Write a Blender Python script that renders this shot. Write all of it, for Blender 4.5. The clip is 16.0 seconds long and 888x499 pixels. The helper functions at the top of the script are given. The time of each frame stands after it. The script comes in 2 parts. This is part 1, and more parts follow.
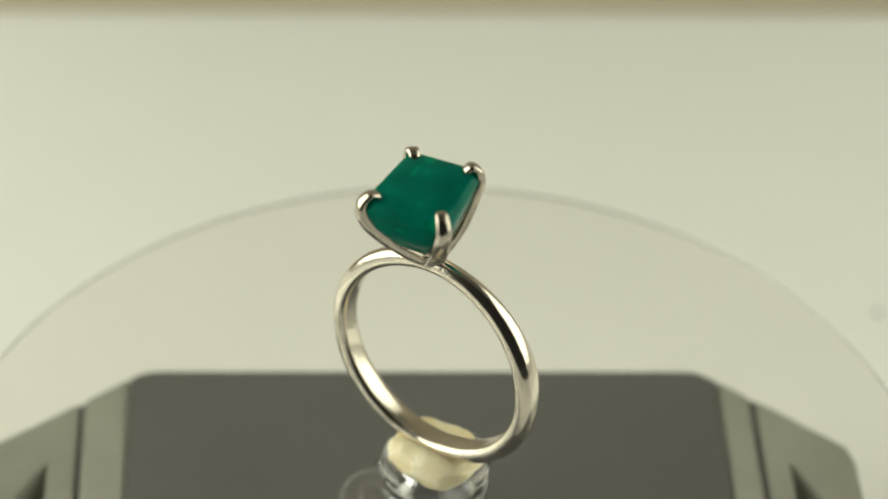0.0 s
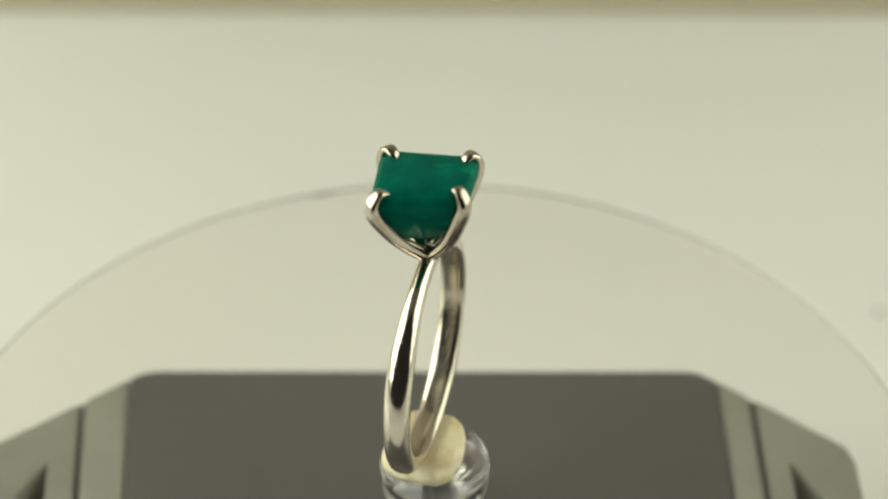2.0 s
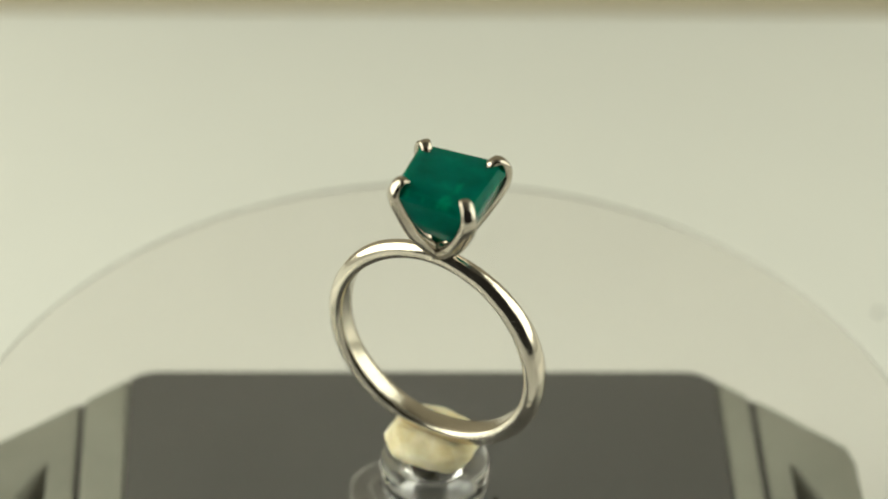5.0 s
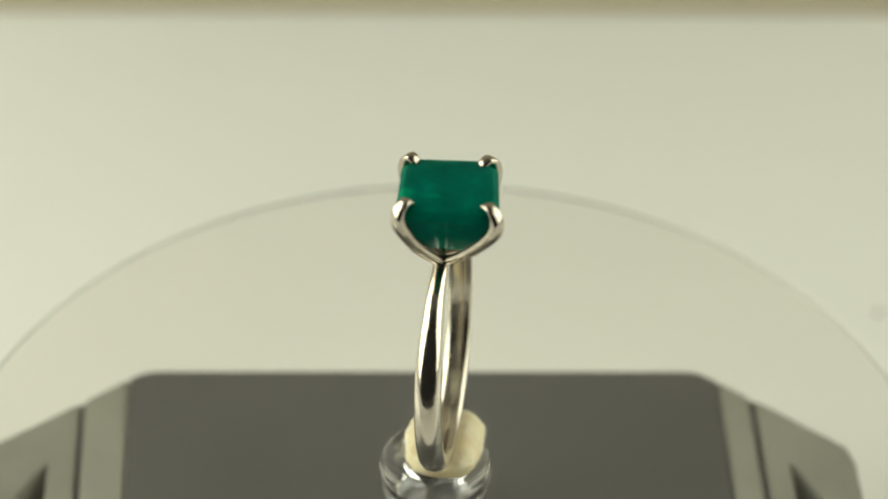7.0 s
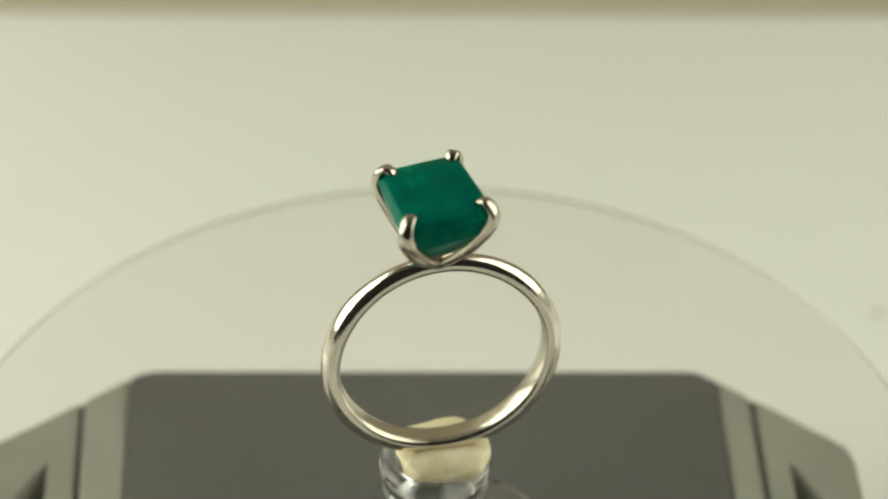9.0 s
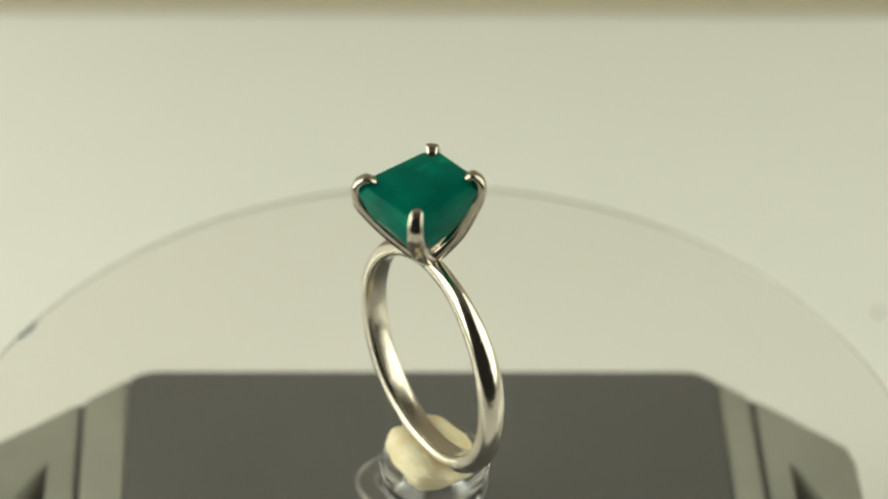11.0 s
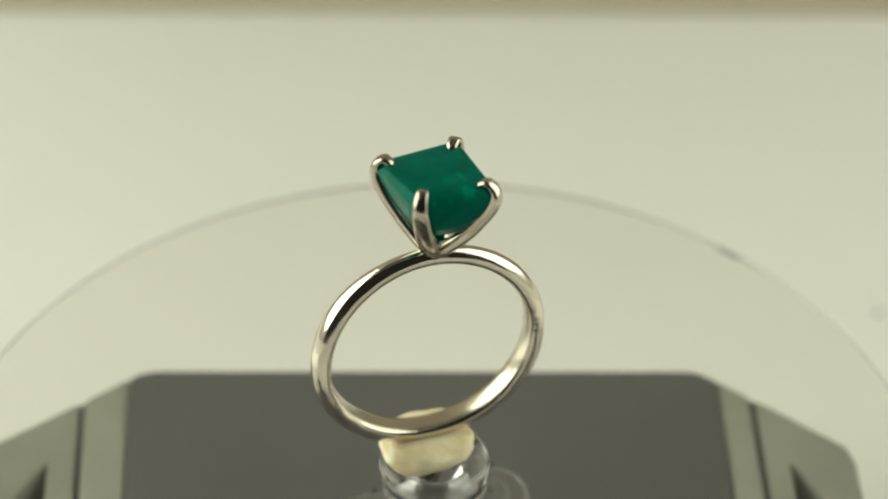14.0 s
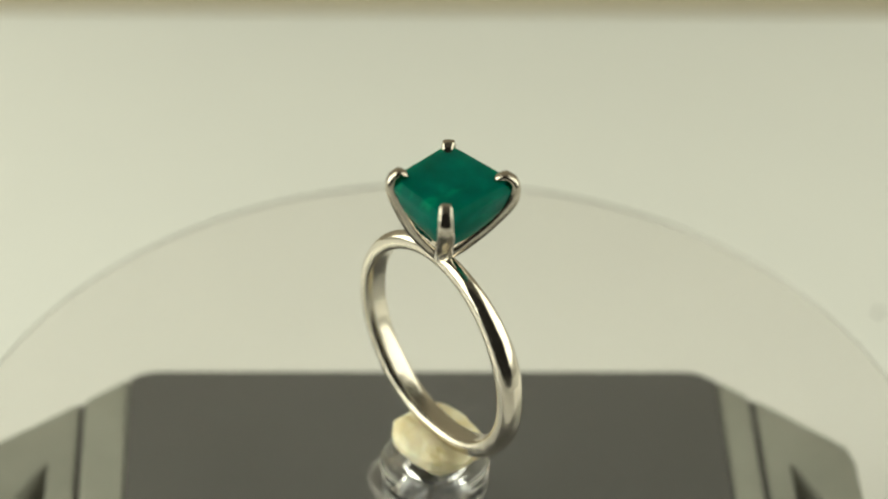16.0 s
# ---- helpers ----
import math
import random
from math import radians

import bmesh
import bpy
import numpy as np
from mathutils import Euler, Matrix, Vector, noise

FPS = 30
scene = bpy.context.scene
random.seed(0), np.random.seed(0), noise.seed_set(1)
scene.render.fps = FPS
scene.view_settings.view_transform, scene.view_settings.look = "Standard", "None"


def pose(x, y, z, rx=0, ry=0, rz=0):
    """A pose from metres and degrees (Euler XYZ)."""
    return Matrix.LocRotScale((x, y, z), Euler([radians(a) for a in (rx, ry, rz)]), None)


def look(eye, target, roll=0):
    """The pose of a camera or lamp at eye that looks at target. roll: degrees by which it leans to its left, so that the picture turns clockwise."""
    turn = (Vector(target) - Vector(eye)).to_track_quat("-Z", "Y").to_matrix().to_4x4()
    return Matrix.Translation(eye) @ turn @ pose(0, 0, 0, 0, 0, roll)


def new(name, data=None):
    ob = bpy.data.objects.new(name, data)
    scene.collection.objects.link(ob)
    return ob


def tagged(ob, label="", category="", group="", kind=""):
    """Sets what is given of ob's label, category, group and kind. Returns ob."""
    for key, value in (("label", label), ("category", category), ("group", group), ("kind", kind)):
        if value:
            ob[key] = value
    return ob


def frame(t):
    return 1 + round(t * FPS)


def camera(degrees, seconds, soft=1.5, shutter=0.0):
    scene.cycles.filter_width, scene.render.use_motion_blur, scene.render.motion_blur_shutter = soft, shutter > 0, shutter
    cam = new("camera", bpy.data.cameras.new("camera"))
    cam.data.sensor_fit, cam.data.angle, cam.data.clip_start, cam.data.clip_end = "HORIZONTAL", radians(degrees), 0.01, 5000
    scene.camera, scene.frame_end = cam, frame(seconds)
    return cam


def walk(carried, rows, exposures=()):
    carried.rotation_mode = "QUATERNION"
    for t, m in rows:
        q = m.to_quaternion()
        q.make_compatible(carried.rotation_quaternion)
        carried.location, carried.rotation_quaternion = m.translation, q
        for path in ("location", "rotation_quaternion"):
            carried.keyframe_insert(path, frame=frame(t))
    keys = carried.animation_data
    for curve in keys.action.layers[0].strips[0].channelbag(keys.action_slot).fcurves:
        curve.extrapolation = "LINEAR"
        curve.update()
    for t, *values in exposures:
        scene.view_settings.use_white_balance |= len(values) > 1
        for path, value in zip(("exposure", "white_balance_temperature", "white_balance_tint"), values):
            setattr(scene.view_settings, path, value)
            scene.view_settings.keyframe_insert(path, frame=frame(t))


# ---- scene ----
# Lengths below are millimetres unless a line says otherwise; MM brings them to metres.
MM = 0.001
PAPER = 46.0            # height of the ring's centre above the paper

# ---------------------------------------------------------------- camera
cam = camera(22.674, 16.0, soft=1.9)
cam.data.dof.use_dof, cam.data.dof.focus_distance, cam.data.dof.aperture_fstop = True, 0.181, 19.0
EYE = pose(0, -140.02 * MM, (120.22 + PAPER) * MM, 90 - 38.11, 0, -0.267) @ pose(0, 0, 0, 0, 0, 0.383)
walk(cam, [(0.0, EYE), (16.0, EYE)])

# ---------------------------------------------------------------- light
world = bpy.data.worlds.new("dim_room")
scene.world = world
world.use_nodes = True
world.node_tree.nodes["Background"].inputs[0].default_value = (0.9, 0.85, 0.7, 1)
world.node_tree.nodes["Background"].inputs[1].default_value = 0.02
scene.view_settings.exposure = 0.0


def soft_panel(name, m, w, h, watts, colour=(0.945, 0.975, 0.80)):
    data = bpy.data.lights.new(name, "AREA")
    data.shape, data.size, data.size_y = "RECTANGLE", w, h
    data.energy, data.color = watts, colour
    ob = new(name, data)
    ob.matrix_world = m
    return ob


soft_panel("light_box_lamp_west", look((-0.198, 0.02, 0.17), (0, 0.02, 0.17)), 0.28, 0.26, 0.755)
soft_panel("light_box_lamp_east", look((0.198, 0.02, 0.17), (0, 0.02, 0.17)), 0.28, 0.26, 0.445)


# ---------------------------------------------------------------- materials
def material(name):
    m = bpy.data.materials.new(name)
    m.use_nodes = True
    nt = m.node_tree
    return m, nt, nt.nodes["Principled BSDF"]


def noise_node(nt, scale, detail=4.0, rough=0.55, coords="Object", stretch=(1, 1, 1)):
    tc = nt.nodes.new("ShaderNodeTexCoord")
    mp = nt.nodes.new("ShaderNodeMapping")
    mp.inputs["Scale"].default_value = stretch
    n = nt.nodes.new("ShaderNodeTexNoise")
    n.inputs["Scale"].default_value, n.inputs["Detail"].default_value = scale, detail
    n.inputs["Roughness"].default_value = rough
    nt.links.new(tc.outputs[coords], mp.inputs["Vector"])
    nt.links.new(mp.outputs[0], n.inputs["Vector"])
    return n


def ramp(nt, source, stops):
    r = nt.nodes.new("ShaderNodeValToRGB")
    while len(r.color_ramp.elements) < len(stops):
        r.color_ramp.elements.new(0.5)
    for e, (at, c) in zip(r.color_ramp.elements, stops):
        e.position, e.color = at, (c, c, c, 1) if isinstance(c, float) else (*c, 1)
    nt.links.new(source, r.inputs[0])
    return r


def bump(nt, bsdf, source, strength, distance):
    b = nt.nodes.new("ShaderNodeBump")
    b.inputs["Strength"].default_value, b.inputs["Distance"].default_value = strength, distance
    nt.links.new(source, b.inputs["Height"])
    nt.links.new(b.outputs[0], bsdf.inputs["Normal"])


def matte(name, a, b, scale, rough, fine=0.0, spec=0.5):
    m, nt, p = material(name)
    n = noise_node(nt, scale)
    nt.links.new(ramp(nt, n.outputs[0], [(0.35, a), (0.65, b)]).outputs[0], p.inputs["Base Color"])
    p.inputs["Roughness"].default_value = rough
    p.inputs["Specular IOR Level"].default_value = spec
    if fine:
        f = noise_node(nt, fine, 5)
        bump(nt, p, f.outputs[0], 0.25, 0.0001)
    return m


PAPER_WHITE = matte("white_paper", (0.79, 0.79, 0.765), (0.82, 0.82, 0.79), 9, 0.85, 2500, 0.2)
WALL_WHITE = matte("white_board", (0.77, 0.76, 0.72), (0.8, 0.79, 0.75), 12, 0.8)
BOARD_GREY = matte("dark_grey_board", (0.085, 0.08, 0.07), (0.11, 0.10, 0.09), 12, 0.8)
BEIGE_BOARD = matte("beige_board", (0.29, 0.255, 0.205), (0.33, 0.29, 0.235), 12, 0.8)
# paler than the board, to make up for the shade behind the paper
LIFTED_BEIGE = matte("brightened_beige_strip", (0.66, 0.59, 0.46), (0.71, 0.64, 0.50), 12, 0.8)
ROOM_DARK = matte("dark_room", (0.03, 0.028, 0.025), (0.05, 0.046, 0.04), 3, 0.9)
FRAME_GREY = matte("grey_plastic", (0.206, 0.209, 0.179), (0.238, 0.241, 0.207), 160, 0.45, 3000)
BODY_BLACK = matte("black_plastic", (0.022, 0.022, 0.022), (0.035, 0.035, 0.033), 200, 0.5, 3000)
SCUFF = matte("grey_scuff", (0.16, 0.165, 0.18), (0.34, 0.345, 0.36), 1500, 0.8)
MARK = matte("dark_engraving", (0.05, 0.042, 0.035), (0.1, 0.085, 0.07), 900, 0.6)
DUST = matte("pale_dust", (0.3, 0.29, 0.26), (0.55, 0.53, 0.48), 900, 0.9)
SPECK = matte("brown_speck", (0.02, 0.018, 0.014), (0.035, 0.03, 0.025), 900, 0.9)


def make_panel():
    m, nt, p = material("smoked_panel")
    n = noise_node(nt, 45, 5)
    nt.links.new(ramp(nt, n.outputs[0], [(0.3, (0.067, 0.0675, 0.068)), (0.7, (0.077, 0.0775, 0.078))]).outputs[0],
                 p.inputs["Base Color"])
    f = noise_node(nt, 300, 3)
    nt.links.new(ramp(nt, f.outputs[0], [(0.3, 0.3), (0.7, 0.33)]).outputs[0], p.inputs["Roughness"])
    p.inputs["Specular IOR Level"].default_value = 0.35
    return m


def make_silver(name, a, b, rough):
    m, nt, p = material(name)
    p.inputs["Metallic"].default_value = 1.0
    n = noise_node(nt, 260, 4)
    nt.links.new(ramp(nt, n.outputs[0], [(0.3, a), (0.7, b)]).outputs[0],
                 p.inputs["Base Color"])
    s = noise_node(nt, 900, 4, 0.6)
    nt.links.new(ramp(nt, s.outputs[0], [(0.3, rough), (0.75, rough + 0.11)]).outputs[0], p.inputs["Roughness"])
    w = noise_node(nt, 420, 4, 0.6)
    bump(nt, p, w.outputs[0], 0.22, 0.0003)
    return m


def make_emerald():
    m, nt, p = material("cloudy_emerald")
    n = noise_node(nt, 260, 5, 0.6)
    nt.links.new(ramp(nt, n.outputs[0], [(0.3, (0.0, 0.100, 0.073)), (0.52, (0.0, 0.145, 0.103)), (0.74, (0.0, 0.22, 0.142))]).outputs[0],
                 p.inputs["Base Color"])
    body = p.inputs["Base Color"].links[0].from_socket
    # brighter green patches paint the flashes of light passing through the stone
    flash = noise_node(nt, 520, 3, 0.5, stretch=(1.0, 0.45, 0.8))
    mix = nt.nodes.new("ShaderNodeMix")
    mix.data_type = "RGBA"
    nt.links.new(ramp(nt, flash.outputs[0], [(0.60, 0.0), (0.74, 0.75)]).outputs[0], mix.inputs["Factor"])
    nt.links.new(body, mix.inputs["A"])
    mix.inputs["B"].default_value = (0.0, 0.34, 0.17, 1)
    nt.links.new(mix.outputs["Result"], p.inputs["Base Color"])
    p.inputs["Roughness"].default_value = 0.15
    p.inputs["IOR"].default_value = 1.15
    p.inputs["Subsurface Weight"].default_value = 0.8
    p.inputs["Subsurface Radius"].default_value = (0.0002, 0.0028, 0.0016)
    p.inputs["Subsurface Scale"].default_value = 1.0
    p.inputs["Transmission Weight"].default_value = 0.15
    p.inputs["Specular IOR Level"].default_value = 0.5
    p.inputs["Specular Tint"].default_value = (0.4, 1.0, 0.75, 1)
    w = noise_node(nt, 700, 3)
    bump(nt, p, w.outputs[0], 0.06, 0.0002)
    return m


def make_acrylic(name, tint, rough, clear=1.0):
    m, nt, p = material(name)
    p.inputs["Base Color"].default_value = (*tint, 1)
    p.inputs["IOR"].default_value = 1.49
    p.inputs["Transmission Weight"].default_value = clear
    n = noise_node(nt, 500, 4)
    nt.links.new(ramp(nt, n.outputs[0], [(0.4, rough), (0.8, rough + 0.05)]).outputs[0], p.inputs["Roughness"])
    return m


def make_putty():
    m, nt, p = material("museum_putty")
    n = noise_node(nt, 420, 5, 0.6)
    nt.links.new(ramp(nt, n.outputs[0], [(0.3, (0.75, 0.64, 0.38)), (0.68, (0.90, 0.835, 0.64))]).outputs[0],
                 p.inputs["Base Color"])
    p.inputs["Roughness"].default_value = 0.42
    p.inputs["Subsurface Weight"].default_value = 0.5
    p.inputs["Subsurface Radius"].default_value = (0.0012, 0.001, 0.0006)
    p.inputs["Subsurface Scale"].default_value = 1.0
    f = noise_node(nt, 430, 6)
    bump(nt, p, f.outputs[0], 0.9, 0.0005)
    return m


PANEL, EMERALD, PUTTY = make_panel(), make_emerald(), make_putty()
SILVER = make_silver("polished_white_gold", (0.69, 0.625, 0.535), (0.81, 0.755, 0.67), 0.10)
BRUSHED = make_silver("brushed_white_gold", (0.62, 0.565, 0.475), (0.76, 0.705, 0.61), 0.17)
# band metal darkened for the prongs: dark reflections and tarnish put into the colour
DARKENED_SILVER = make_silver("darkened_white_gold", (0.45, 0.395, 0.325), (0.68, 0.625, 0.545), 0.10)
ACRYLIC = make_acrylic("clear_acrylic", (0.983, 0.970, 0.960), 0.0)
# rough rim; its grey-brown tint stands in for dark surroundings seen through the edge
RIM_ACRYLIC = make_acrylic("darkened_rim_acrylic", (0.28, 0.27, 0.23), 0.35, 0.6)
PAD_ACRYLIC = make_acrylic("cloudy_acrylic", (0.97, 0.96, 0.94), 0.02, 0.9)
POST_ACRYLIC = make_acrylic("clear_moulded_acrylic", (0.985, 0.985, 0.998), 0.02, 0.98)


# ---------------------------------------------------------------- mesh helpers
def finish(name, bm, mat, smooth=None):
    """Mesh from a bmesh in millimetres; edges sharper than `smooth` degrees stay hard."""
    bmesh.ops.scale(bm, vec=(MM, MM, MM), verts=bm.verts)
    bmesh.ops.recalc_face_normals(bm, faces=bm.faces)
    if smooth is not None:
        for f in bm.faces:
            f.smooth = True
        for e in bm.edges:
            if len(e.link_faces) == 2 and e.calc_face_angle(0) > radians(smooth):
                e.smooth = False
    me = bpy.data.meshes.new(name)
    bm.to_mesh(me)
    bm.free()
    me.materials.append(mat)
    return me


def part(name, bm, mat, parent, label="", smooth=None):
    ob = new(name, finish(name, bm, mat, smooth))
    ob.parent = parent
    return tagged(ob, label) if label else ob


def slab(outline, z0, z1, bevel=0.0):
    """Upright prism over an outline of (x, y)."""
    bm = bmesh.new()
    vs = [bm.verts.new((x, y, z0)) for x, y in outline]
    top = bmesh.ops.extrude_face_region(bm, geom=[bm.faces.new(vs)])
    moved = [v for v in top["geom"] if isinstance(v, bmesh.types.BMVert)]
    bmesh.ops.translate(bm, vec=(0, 0, z1 - z0), verts=moved)
    bm.normal_update()
    if bevel:
        edges = [e for e in bm.edges if len(e.link_faces) == 2 and e.calc_face_angle(0) > radians(20)]
        bmesh.ops.bevel(bm, geom=edges, offset=bevel, segments=3, affect="EDGES", profile=0.5)
    return bm


def lathe(profile, segments=96, squash=(1.0, 1.0)):
    """Surface of revolution of (r, z); the profile starts and ends on the axis."""
    bm = bmesh.new()
    rows = []
    for r, z in profile:
        if r < 1e-6:
            rows.append([bm.verts.new((0, 0, z))])
        else:
            rows.append([bm.verts.new((r * squash[0] * math.cos(2 * math.pi * k / segments),
                                       r * squash[1] * math.sin(2 * math.pi * k / segments), z))
                         for k in range(segments)])
    for a, b in zip(rows, rows[1:]):
        for k in range(segments):
            n = (k + 1) % segments
            if len(a) == 1:
                bm.faces.new((a[0], b[k], b[n]))
            elif len(b) == 1:
                bm.faces.new((a[k], b[0], a[n]))
            else:
                bm.faces.new((a[k], b[k], b[n], a[n]))
    return bm


def rounded(r, z, radius, start, end, steps=6):
    """Arc of a profile round the point (r, z)."""
    return [(r + radius * math.cos(radians(start + (end - start) * i / steps)),
             z + radius * math.sin(radians(start + (end - start) * i / steps))) for i in range(steps + 1)]


# ---------------------------------------------------------------- setting
def paper_and_box():
    # the sheet lies flat and rolls down over the rear edge of the table
    bm = bmesh.new()
    roll, back = 10.0, 123.2
    line = [(-132.0, -0.8), (-122.0, 0.0), (-60.0, 0.0), (0.0, 0.0), (60.0, 0.0), (back, 0.0)]
    line += [(back + roll * math.sin(radians(a)), -roll + roll * math.cos(radians(a))) for a in range(6, 91, 6)]
    line += [(back + roll, -60.0)]
    xs = (-199.0, -100.0, 0.0, 100.0, 199.0)
    grid = [[bm.verts.new((x, y, z)) for x in xs] for y, z in line]
    for a, b in zip(grid, grid[1:]):
        for k in range(len(xs) - 1):
            bm.faces.new((a[k], a[k + 1], b[k + 1], b[k]))
    ground = new("ground", finish("ground", bm, PAPER_WHITE, 40))
    tagged(ground, "smooth cream-white paper sheet under the turntable", "ground", kind="structure")

    def wall(name, size, at, mat, label, cat="wall"):
        bm = bmesh.new()
        bmesh.ops.create_cube(bm, size=1.0)
        bmesh.ops.scale(bm, vec=size, verts=bm.verts)
        bmesh.ops.translate(bm, vec=at, verts=bm.verts)
        tagged(new(name, finish(name, bm, mat)), label, cat, kind="structure")

    wall("wall_west", (6, 366, 460), (-204, 52, 160), WALL_WHITE, "plain white side board of the light box")
    wall("wall_east", (6, 366, 460), (204, 52, 160), WALL_WHITE, "plain white side board of the light box")
    wall("wall_north", (402, 6, 460), (0, 141, 160), BEIGE_BOARD, "plain beige board behind the paper sheet")
    # added strip: brightens the shaded foot of the rear board by its colour
    wall("trim", (396, 3, 60), (0, 136.5, -31), LIFTED_BEIGE, "added beige strip, paled to offset the shade behind the paper edge", "trim")
    wall("platform", (396, 245, 60), (0, -1.5, -31.2), BEIGE_BOARD, "plain beige board that carries the paper sheet", "platform")
    wall("ceiling", (414, 366, 6), (0, 52, 394), BOARD_GREY, "plain dark grey top board of the light box", "ceiling")
    wall("floor", (640, 520, 8), (0, 0, -66), ROOM_DARK, "dark table top under the light box", "floor")


def paper_speck():
    bm = lathe([(0, 0.0), (0.30, 0.0), (0.33, 0.09), (0.2, 0.2), (0, 0.23)], 14, (1.0, 1.3))
    ob = new("crumb", finish("crumb", bm, SPECK, 60))
    ob.location = (51.96 * MM, 60.08 * MM, 0)
    tagged(ob, "tiny brownish crumb lying on the white paper", "crumb")


# ---------------------------------------------------------------- turntable
BASE_X, BASE_TOP = -1.55, PAPER - 25.6
DISC_TOP, DISC_THICK = PAPER - 15.4, 0.55


def octagon(inset):
    a, b, c, d = 27.3 - inset * 0.4, 24.5 - inset, 41.0 - inset, 13.45 - inset * 0.4
    e = 41.6 - inset
    return [(-a, b), (-c, d), (-e, d - 2.2), (-e, -d + 2.2), (-c, -d), (-a, -b),
            (a, -b), (c, -d), (e, -d + 2.2), (e, d - 2.2), (c, d), (a, b)]


def turntable_base():
    base = new("turntable")
    base.location = (BASE_X * MM, 1.55 * MM, 0)
    base.rotation_euler.z = radians(0.25)
    tagged(base, "low eight-sided grey and black turntable base on white paper", "turntable")
    part("body", slab(octagon(0.1), 1.2, BASE_TOP - 4.0, 0.15), BODY_BLACK, base, "black plastic body", 30)

    def chamfer(x, s):
        return 24.5 - (x - (27.9 if s > 0 else 27.4)) * 0.83

    # x of the panel edge, of both sides of the groove and of the well at the rear, and how far they draw in towards the middle
    sides = {-1: (28.7, 32.6, 33.2, 35.15, 0.073), 1: (29.6, 32.35, 33.05, 35.35, 0.0)}

    def line(s, k, gap=0.0):
        """A seam across the top: its rear end, its middle and its front end."""
        x0, draw = sides[s][k] + gap, sides[s][4]
        y0 = chamfer(x0, s)
        return [(s * x0, y0), (s * (x0 - draw * y0), 0.0), (s * x0, -y0)]

    west, east = line(-1, 0), line(1, 0)

    def rear(p, q, f):
        return (p[0] + (q[0] - p[0]) * f, p[1] + (q[1] - p[1]) * f)

    corner_w, corner_e = (-26.8, 24.5), (27.5, 24.5)
    soft_w = [rear(west[0], corner_w, 0.45), rear((-27.4, 24.2), corner_w, 0.4), (-25.9, 24.52)]
    soft_e = [(26.7, 24.52), rear((28.1, 24.2), corner_e, 0.4), rear(east[0], corner_e, 0.45)]
    back = [west[0]] + soft_w + soft_e + [east[0]]
    front = [(x, -y) for x, y in reversed(back)]
    part("panel", slab(back + [east[1]] + front + [west[1]], BASE_TOP - 3.95, BASE_TOP, 0.4),
         PANEL, base, "dark grey smoked top panel", 30)
    for s in (1, -1):
        inner, outer = line(s, 0, 0.05), line(s, 1)
        part("inner_strip", slab(inner + outer[::-1], BASE_TOP - 3.95, BASE_TOP - 0.05, 0.3),
             FRAME_GREY, base, "light grey plastic strip", 30)
        seam = slab(outer + line(s, 2)[::-1], BASE_TOP - 3.95, BASE_TOP - 0.55)
        part("seam_floor", seam, PANEL, base, "dark grey floor of the groove", 30)
        groove, wx, draw = line(s, 2), sides[s][3], sides[s][4]
        well = [(s * wx, 11.3), (s * (wx + 3.9), 4.1), (s * (wx + 3.9), -4.1), (s * wx, -11.3), (s * (wx - draw * 11.3), 0.0)]
        rim = [groove[0], (s * wx, chamfer(wx, s)), (s * 41.0, 13.5), (s * 41.6, 11.4), (s * 41.6, -11.4), (s * 41.0, -13.5),
               (s * wx, -chamfer(wx, s)), groove[2], groove[1]]
        bm = bmesh.new()
        ov = [bm.verts.new((x, y, BASE_TOP - 0.05)) for x, y in rim]
        wv = [bm.verts.new((x, y, BASE_TOP - 0.05)) for x, y in well]
        quads = [(ov[0], ov[1], wv[0]), (ov[1], ov[2], ov[3], wv[1], wv[0]), (ov[3], ov[4], wv[2], wv[1]),
                 (ov[4], ov[5], ov[6], wv[3], wv[2]), (ov[6], ov[7], wv[3]), (ov[7], ov[8], wv[4], wv[3]), (ov[8], ov[0], wv[0], wv[4])]
        faces = [bm.faces.new(q) for q in quads]
        low = bmesh.ops.extrude_face_region(bm, geom=faces)
        bmesh.ops.translate(bm, vec=(0, 0, -3.9), verts=[v for v in low["geom"] if isinstance(v, bmesh.types.BMVert)])
        bm.normal_update()
        edges = [e for e in bm.edges if len(e.link_faces) == 2 and e.calc_face_angle(0) > radians(60)]
        bmesh.ops.bevel(bm, geom=edges, offset=0.25, segments=2, affect="EDGES", profile=0.5)
        part("side_plate", bm, FRAME_GREY, base, "grey plastic side plate with a dark well", 30)
    for x, y in ((-30, 13), (30, 13), (-30, -13), (30, -13)):
        bm = lathe([(0, 0), (3.2, 0), (3.5, 0.3), (3.5, 1.4), (0, 1.4)], 24)
        bmesh.ops.translate(bm, vec=(x, y, 0), verts=bm.verts)
        part("foot", bm, BODY_BLACK, base, "black rubber foot", 40)
    part("hub", lathe([(0, BASE_TOP - 0.1), (1.9, BASE_TOP - 0.1), (1.9, DISC_TOP - DISC_THICK - 0.2), (1.75, DISC_TOP - DISC_THICK - 0.02), (0, DISC_TOP - DISC_THICK - 0.02)], 40),
         BODY_BLACK, base, "black turning hub", 40)


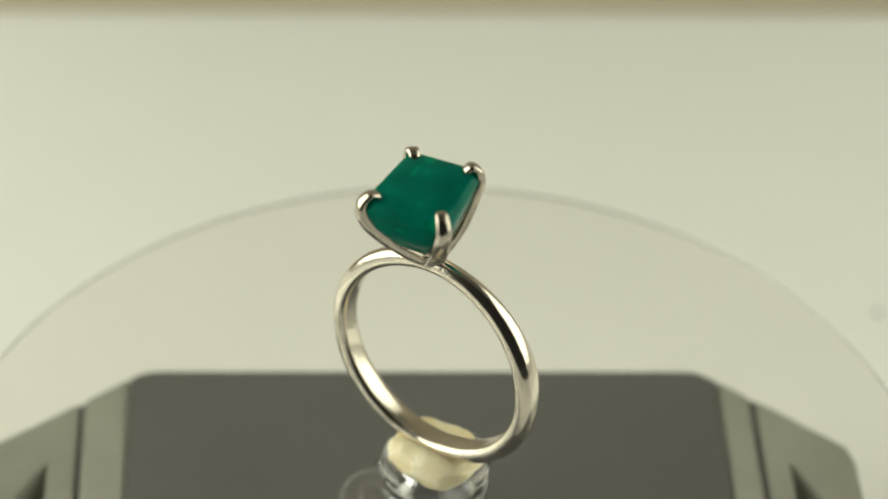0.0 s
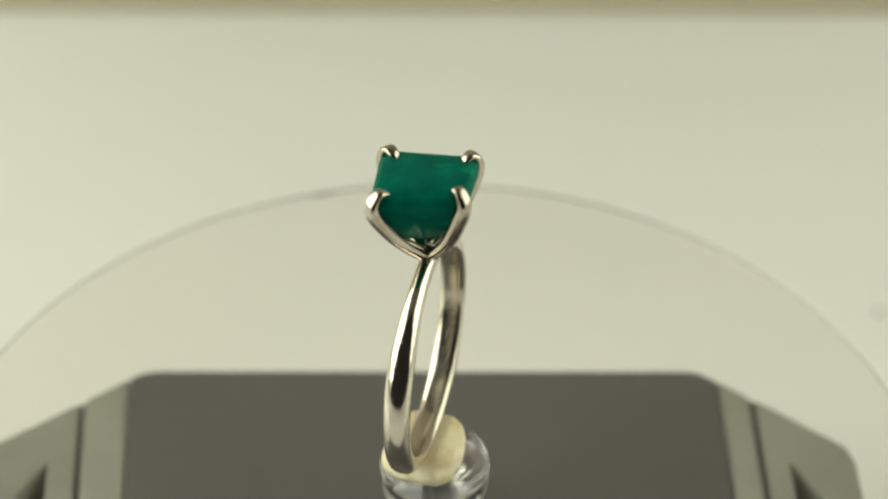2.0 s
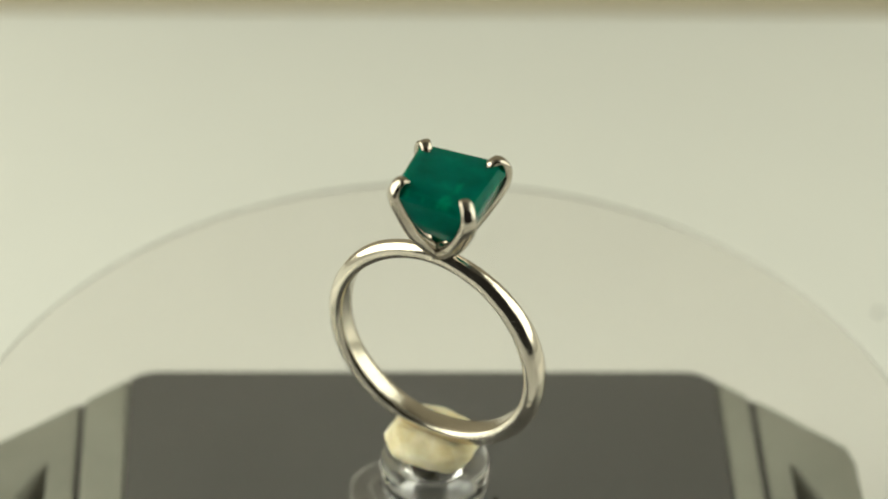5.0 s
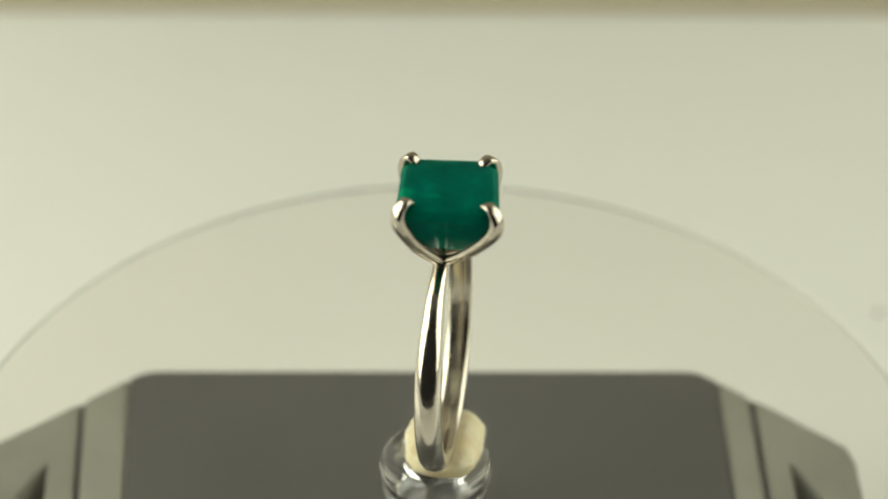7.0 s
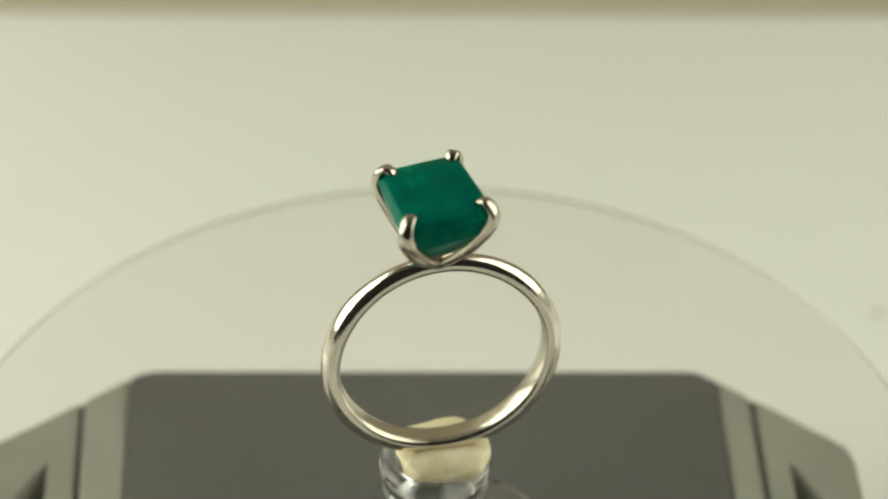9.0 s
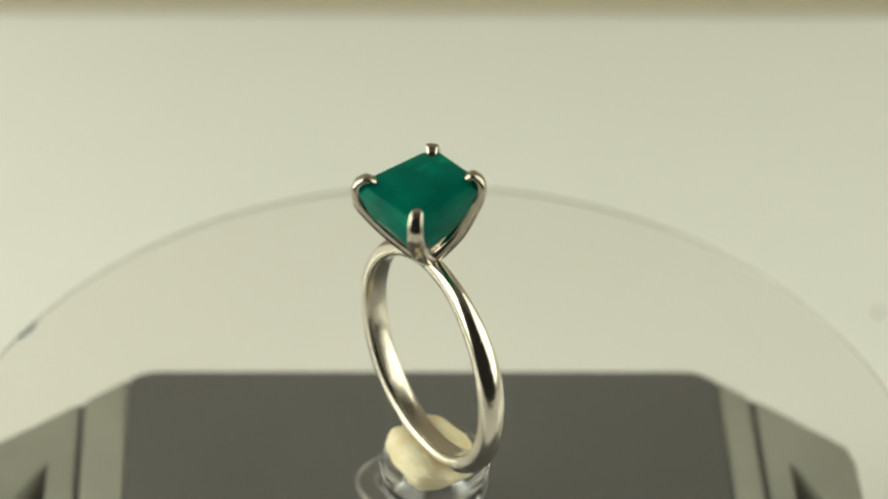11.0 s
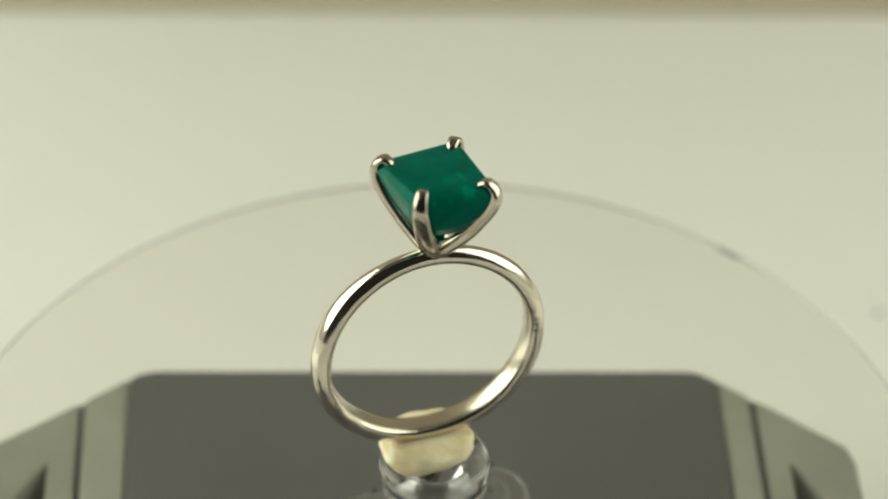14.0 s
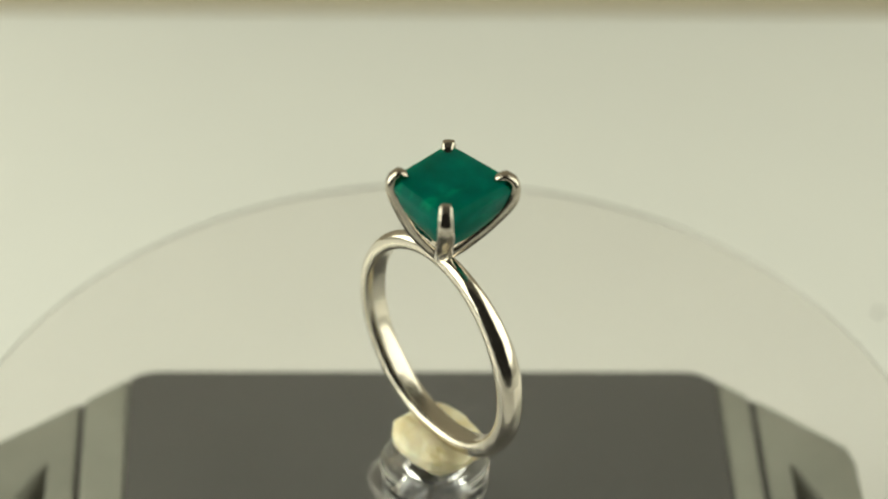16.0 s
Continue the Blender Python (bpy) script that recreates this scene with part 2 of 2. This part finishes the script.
def turntable_disc():
    """Rotates; its origin lies on the axis, at the disc's underside."""
    disc = new("turntable_disc")
    tagged(disc, "clear round acrylic disc turning above the base", "disc")
    r, h, c = 43.7, DISC_THICK, 0.05
    plate = part("plate", lathe([(0, 0)] + rounded(r - c, c, c, -90, 0, 3) + rounded(r - c, h - c, c, 0, 90, 3) + [(0, h)], 220),
                 ACRYLIC, disc, "clear acrylic plate", 10)
    plate.data.materials.append(RIM_ACRYLIC)
    for f in plate.data.polygons:
        if abs(f.normal.z) < 0.9:
            f.material_index = 1
    plate.visible_shadow = False
    # worn patch on the rim
    bm = bmesh.new()
    steps = 10
    lo, hi = [], []
    for k in range(steps + 1):
        a = radians(207.8 + 3.6 * k / steps)
        wob = 0.12 * math.sin(k * 2.1)
        inner, outer = r - 0.8 + 0.5 * abs(k / steps - 0.5) + wob, r - 0.14
        lo.append(bm.verts.new((inner * math.cos(a), inner * math.sin(a), h + 0.012)))
        hi.append(bm.verts.new((outer * math.cos(a), outer * math.sin(a), h + 0.012)))
    for k in range(steps):
        bm.faces.new((lo[k], lo[k + 1], hi[k + 1], hi[k]))
    dust = bmesh.new()
    rng = random.Random(5)
    for k in range(12):
        d, a, s = rng.uniform(9, 42), rng.uniform(0, 2 * math.pi), rng.uniform(0.03, 0.06)
        m = Matrix.Translation((d * math.cos(a), d * math.sin(a), h + s * 0.3)) @ Matrix.Rotation(rng.uniform(0, 3), 4, "Z")
        bmesh.ops.create_icosphere(dust, subdivisions=1, radius=s, matrix=m @ Matrix.Diagonal((rng.uniform(1, 2.4), 1, 0.4, 1)))
    tagged(part("dust", dust, DUST, plate, "pale dust specks"), kind="stuff")
    # clear suction cups on the underside
    for a, d in ((185, 5.5), (-4, 5.3)):
        cup = lathe([(0, -0.02), (0.3, -0.02), (0.3, -3.3), (1.2, -3.5), (3.1, -3.72), (3.1, -3.82), (0, -3.82)], 64)
        ring = bmesh.new()
        for big, small, z in ((3.28, 0.19, -3.75), (1.62, 0.13, -3.55)):
            loops = [[ring.verts.new(((big + small * math.cos(v)) * math.cos(u), (big + small * math.cos(v)) * math.sin(u), z + small * math.sin(v)))
                      for v in (2 * math.pi * j / 8 for j in range(8))] for u in (2 * math.pi * i / 56 for i in range(56))]
            for i in range(56):
                for j in range(8):
                    ring.faces.new((loops[i][j], loops[(i + 1) % 56][j], loops[(i + 1) % 56][(j + 1) % 8], loops[i][(j + 1) % 8]))
        for mesh in (cup, ring):
            bmesh.ops.translate(mesh, vec=(d * math.cos(radians(a)), d * math.sin(radians(a)), 0), verts=mesh.verts)
        cup = part("suction_cup", cup, ACRYLIC, disc, "clear suction cup under the plate", 35)
        part("cup_rim", ring, PAD_ACRYLIC, cup, "cloudy rounded rim of the cup", 60)
    part("scuff", bm, SCUFF, plate, "dark scuff on the rim", 40)
    return disc


# ---------------------------------------------------------------- holder, putty, ring
def ring_post():
    """Rotates; origin on the axis at the disc's upper face."""
    post = new("ring_post")
    tagged(post, "hollow clear acrylic ring post standing on the disc", "display post")
    top, r, lip = PAPER - 12.3 - DISC_TOP, 4.62, 4.80
    outside = [(r, 0.45), (r, top - 2.2), (r + 0.05, top - 1.8), (lip - 0.05, top - 1.2)] + rounded(lip - 0.9, top - 0.9, 0.9, 0, 90, 8) + [(3.55, top - 0.04)]
    bm = bmesh.new()
    seg, cuts = 96, 8
    rows = [[bm.verts.new((q * math.cos(2 * math.pi * k / seg), q * math.sin(2 * math.pi * k / seg), z)) for k in range(seg)]
            for q, z in outside]
    for a, b in zip(rows, rows[1:]):
        for k in range(seg):
            bm.faces.new((a[k], a[(k + 1) % seg], b[(k + 1) % seg], b[k]))
    bm.faces.new(rows[0][::-1])
    # the bore is cut in three belts of triangular facets
    belts = []
    for q, z, turn in ((3.45, top - 0.2, 0.0), (2.3, top - 1.05, 0.5), (3.3, top - 2.1, 0.0), (1.6, 0.55, 0.5)):
        belts.append([bm.verts.new((q * math.cos(2 * math.pi * (k + turn) / cuts), q * math.sin(2 * math.pi * (k + turn) / cuts), z))
                      for k in range(cuts)])
    step = seg // cuts
    for k in range(cuts):
        for i in range(-step // 2, step // 2):
            bm.faces.new((rows[-1][(k * step + i) % seg], rows[-1][(k * step + i + 1) % seg], belts[0][k]))
        bm.faces.new((rows[-1][(k * step + step // 2) % seg], belts[0][(k + 1) % cuts], belts[0][k]))
    for n, (a, b) in enumerate(zip(belts, belts[1:])):
        for k in range(cuts):
            m = (k + 1) % cuts
            if n % 2 == 0:
                bm.faces.new((a[k], a[m], b[k]))
                bm.faces.new((b[k], a[m], b[m]))
            else:
                bm.faces.new((a[k], b[m], b[k]))
                bm.faces.new((a[k], a[m], b[m]))
    bm.faces.new(belts[-1])
    part("column", bm, POST_ACRYLIC, post, "hollow clear acrylic column with facets cut inside", 18)
    prof = [(0, 0.02)] + rounded(4.5, 0.22, 0.2, -90, 90, 8) + [(0, 0.42)]
    part("foot_disc", lathe(prof, 96), POST_ACRYLIC, post, "thin clear foot under the column", 35)
    return post


def putty_lump():
    """Rotates; origin on the axis at the top of the post."""
    bm = bmesh.new()
    bmesh.ops.create_cube(bm, size=2.0)
    bmesh.ops.subdivide_edges(bm, edges=bm.edges, cuts=15, use_grid_fill=True)
    cx, cy, cz, hx, hy, hz = 0.6, -0.78, 1.05, 3.9, 3.4, 1.62
    for v in bm.verts:
        p = v.co
        q = Vector((abs(p.x) ** 2.8, abs(p.y) ** 2.8, abs(p.z) ** 2.8))
        k = (q.x + q.y + q.z) ** (-1 / 2.8)
        p = Vector((p.x * k, p.y * k, p.z * k))
        n = noise.noise(p * 1.3 + Vector((4, 1, 7))) * 0.09 + noise.noise(p * 2.6) * 0.05 + noise.noise(p * 6.0) * 0.018
        p = p * (1 + n)
        taper = 1.0 - 0.10 * max(0.0, -p.z)
        v.co = Vector((cx + p.x * hx * taper, cy + p.y * hy * taper, cz + p.z * hz))
    # the shank presses a groove into the upper side
    for v in bm.verts:
        d = abs(v.co.y + 0.7)
        if d < 1.5:
            s = min(1.0, max(0.0, (v.co.z - 1.0) / 1.4))
            v.co.z -= 0.42 * (1 - (d / 1.5) ** 2) * s * s * (3 - 2 * s)
    me = finish("adhesive_putty", bm, PUTTY, 80)
    ob = new("adhesive_putty", me)
    return tagged(ob, "cream-yellow lump of putty holding the ring on its post", "putty")


# ring: local axes u (along the band), n (across it), z; origin at the lowest point of the band
RC = Vector((0.371, -0.706, 0.0))
CORNERS = {"A": (3.29, -3.90, 17.49), "B": (-3.16, -4.85, 17.37), "C": (-3.82, 2.03, 17.58), "D": (1.94, 2.44, 18.03)}
MID = Vector((-0.41, -1.07, 0.0))
SEAT = Vector((-0.07, -0.62, 9.75))


def shank_mesh():
    bm = bmesh.new()
    seg, lean = 160, radians(1.08)
    v_up = Vector((0, math.sin(lean), math.cos(lean)))
    across = Vector((0, math.cos(lean), -math.sin(lean)))
    loops = []
    for k in range(seg):
        th = 2 * math.pi * k / seg
        out = Vector((math.cos(th), 0, 0)) * 0.993 + v_up * (math.sin(th) * 1.014)
        near = max(0.0, math.cos(th - math.pi / 2))          # 1 at the top
        w = 1.11 - 0.44 * near ** 3 + 0.015 * math.sin(5 * th)
        t = 0.76 - 0.08 * near ** 3 + 0.01 * math.sin(7 * th + 1)
        fuller = 0.09 * abs(math.sin(2 * th)) if th > math.pi else 0.0        # the lower shoulders are a little heavier
        prof = [(-0.95, -0.72), (-0.80, -0.93), (-0.4, -1.0), (0.4, -1.0), (0.80, -0.93), (0.95, -0.72), (1.0, -0.35), (0.97, 0.06),
                (0.86, 0.44), (0.64, 0.76), (0.34, 0.95), (0.0, 1.0), (-0.34, 0.95), (-0.64, 0.76), (-0.86, 0.44), (-0.97, 0.06), (-1.0, -0.35)]
        loops.append([bm.verts.new(RC + v_up * -0.13 + out * (9.45 + fuller + y * (t + fuller)) + across * (x * w)) for x, y in prof])
    for i in range(seg):
        a, b = loops[i], loops[(i + 1) % seg]
        for j in range(len(a)):
            m = (j + 1) % len(a)
            f = bm.faces.new((a[j], a[m], b[m], b[j]))
            f.material_index = 1 if j < 5 else 0             # the inside is brushed
    return bm


def spline(points, per=7):
    out = []
    pts = [points[0] * 2 - points[1]] + points + [points[-1] * 2 - points[-2]]
    for a, b, c, d in zip(pts, pts[1:], pts[2:], pts[3:]):
        for i in range(per):
            t = i / per
            out.append(0.5 * ((2 * b) + (c - a) * t + (2 * a - 5 * b + 4 * c - d) * t * t + (3 * b - a - 3 * c + d) * t ** 3))
    out.append(points[-1])
    return out


def prong_mesh(corner):
    c = Vector(corner)
    d = Vector((c.x, c.y, 0)) - MID
    side = Vector((-d.y, d.x, 0)).normalized()
    z = c.z

    def at(k, h):
        # leave the seat and move out towards the corner
        base = SEAT.xy.to_3d() * (1 - min(1, k)) + MID * min(1, k)
        return Vector((base.x + d.x * k, base.y + d.y * k, h))

    path = spline([at(0.02, 9.75), at(0.32, 10.9), at(0.68, 12.7), at(1.0, z - 2.6), at(1.10, z - 1.35), at(1.07, z - 0.5), at(0.96, z - 0.02), at(0.86, z - 0.15), at(0.78, z - 0.5)])
    bm = bmesh.new()
    loops = []
    n = len(path)
    for i, p in enumerate(path):
        tan = (path[min(i + 1, n - 1)] - path[max(i - 1, 0)]).normalized()
        nor = side.cross(tan).normalized()
        f = i / (n - 1)
        w, h = 0.84 - 0.44 * f, 0.58 - 0.31 * min(1.0, max(0.0, (f - 0.4) / 0.3))
        if f > 0.93:
            w, h = w * (1 - 0.45 * (f - 0.93) / 0.07), h * (1 - 0.4 * (f - 0.93) / 0.07)
        loop = []
        for a in range(12):
            th = 2 * math.pi * a / 12
            cx, cy = math.cos(th), math.sin(th)
            loop.append(bm.verts.new(p + side * (w * math.copysign(abs(cx) ** 0.6, cx)) + nor * (h * math.copysign(abs(cy) ** 0.65, cy))))
        loops.append(loop)
    for a, b in zip(loops, loops[1:]):
        for j in range(12):
            m = (j + 1) % 12
            bm.faces.new((a[j], a[m], b[m], b[j]))
    bm.faces.new(loops[0])
    bm.faces.new(loops[-1])
    return bm


def stone_mesh():
    """Square pillow-cut stone: domed crown, thin girdle, deep pavilion down to a small keel."""
    cs = [Vector(CORNERS[k]) for k in "ABCD"]

    def ring_at(k, dz, clip):
        pts = []
        for i in range(4):
            c, before, after = cs[i], cs[i - 1], cs[(i + 1) % 4]
            for q in (before, after):
                flat = c.lerp(q, clip)
                p = MID + (Vector((flat.x, flat.y, 0)) - MID) * k
                pts.append(Vector((p.x, p.y, flat.z + dz)))
        return pts

    bm = bmesh.new()
    rows = [ring_at(0.68, -0.30, 0.15), ring_at(1.06, -0.42, 0.14), ring_at(1.185, -0.98, 0.125), ring_at(1.185, -1.2, 0.12)]
    low = [(1.04, -3.0, 0.16), (0.70, -5.0, 0.24), (0.20, -5.9, 0.36)]
    drift = Vector((SEAT.x - MID.x, SEAT.y - MID.y, 0))
    rows += [[p + drift * (1 - min(1.0, k)) for p in ring_at(k, dz, cl)] for k, dz, cl in low]
    vr = [[bm.verts.new(p) for p in row] for row in rows]
    bm.faces.new(vr[0])
    bm.faces.new(list(reversed(vr[-1])))
    for a, b in zip(vr, vr[1:]):
        for j in range(8):
            m = (j + 1) % 8
            bm.faces.new((a[j], b[j], b[m], a[m]))
    bmesh.ops.recalc_face_normals(bm, faces=bm.faces)
    edges = [e for e in bm.edges if len(e.link_faces) == 2 and e.calc_face_angle(0) > radians(26)]
    bmesh.ops.bevel(bm, geom=edges, offset=0.09, segments=2, affect="EDGES", profile=0.5, clamp_overlap=True)
    return bm


def gem_ring():
    ring = new("gem_ring")
    tagged(ring, "polished white gold ring with a green square emerald in four prongs", "ring")
    low = Vector((0, 0, 10.17))                          # parts are stored from the band's lowest point up

    def add(name, bm, mat, parent, label="", smooth=None):
        bmesh.ops.translate(bm, vec=low, verts=bm.verts)
        return part(name, bm, mat, parent, label, smooth)

    band = add("shank", shank_mesh(), SILVER, ring, "slim polished band", 60)
    band.data.materials.append(BRUSHED)
    bm = bmesh.new()
    for k, (deg, wide, off) in enumerate(((-3, 0.34, 0.1), (1, 0.5, -0.05), (5, 0.42, 0.08), (9, 0.5, 0.0), (12.5, 0.3, -0.12), (16, 0.45, 0.05))):
        m = Matrix.Translation(RC) @ Matrix.Rotation(-radians(deg), 4, "Y") @ Matrix.Translation((8.71, off, 0))
        bmesh.ops.create_cube(bm, size=1.0, matrix=m @ Matrix.Diagonal((0.07, wide * 0.75, 0.15, 1)))
    add("hallmark", bm, MARK, band, "tiny dark stamped marks inside the band")
    head = add("setting", lathe([(0, 9.0), (0.5, 9.1), (0.75, 9.6), (0.7, 10.2), (0.5, 10.6), (0, 10.7)], 28), SILVER, ring, "small soldered collar under the stone", 60)
    for v in head.data.vertices:
        v.co += Vector((SEAT.x, SEAT.y, 0)) * MM
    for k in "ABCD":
        add("prong", prong_mesh(CORNERS[k]), DARKENED_SILVER, ring, "curved polished prong", 60)
    add("gemstone", stone_mesh(), EMERALD, ring, "deep green cloudy emerald, step cut", 34)
    return ring


# ---------------------------------------------------------------- build and turn
paper_and_box()
paper_speck()
turntable_base()
DISC, POST, LUMP, RING = turntable_disc(), ring_post(), putty_lump(), gem_ring()
START, SPIN = -35.08, -34.782                            # degrees, degrees a second


def motions():
    sits = ((DISC, DISC_TOP - DISC_THICK), (POST, DISC_TOP), (LUMP, PAPER - 12.3), (RING, PAPER - 10.17))
    for thing, height in sits:
        aside = pose(0, -0.45 * MM, 0) if thing is DISC else Matrix()      # the disc is bored a little off its middle
        walk(thing, [(k / 10, pose(0, 0, height * MM, 0, 0, START + SPIN * k / 10) @ aside) for k in range(161)])


motions()
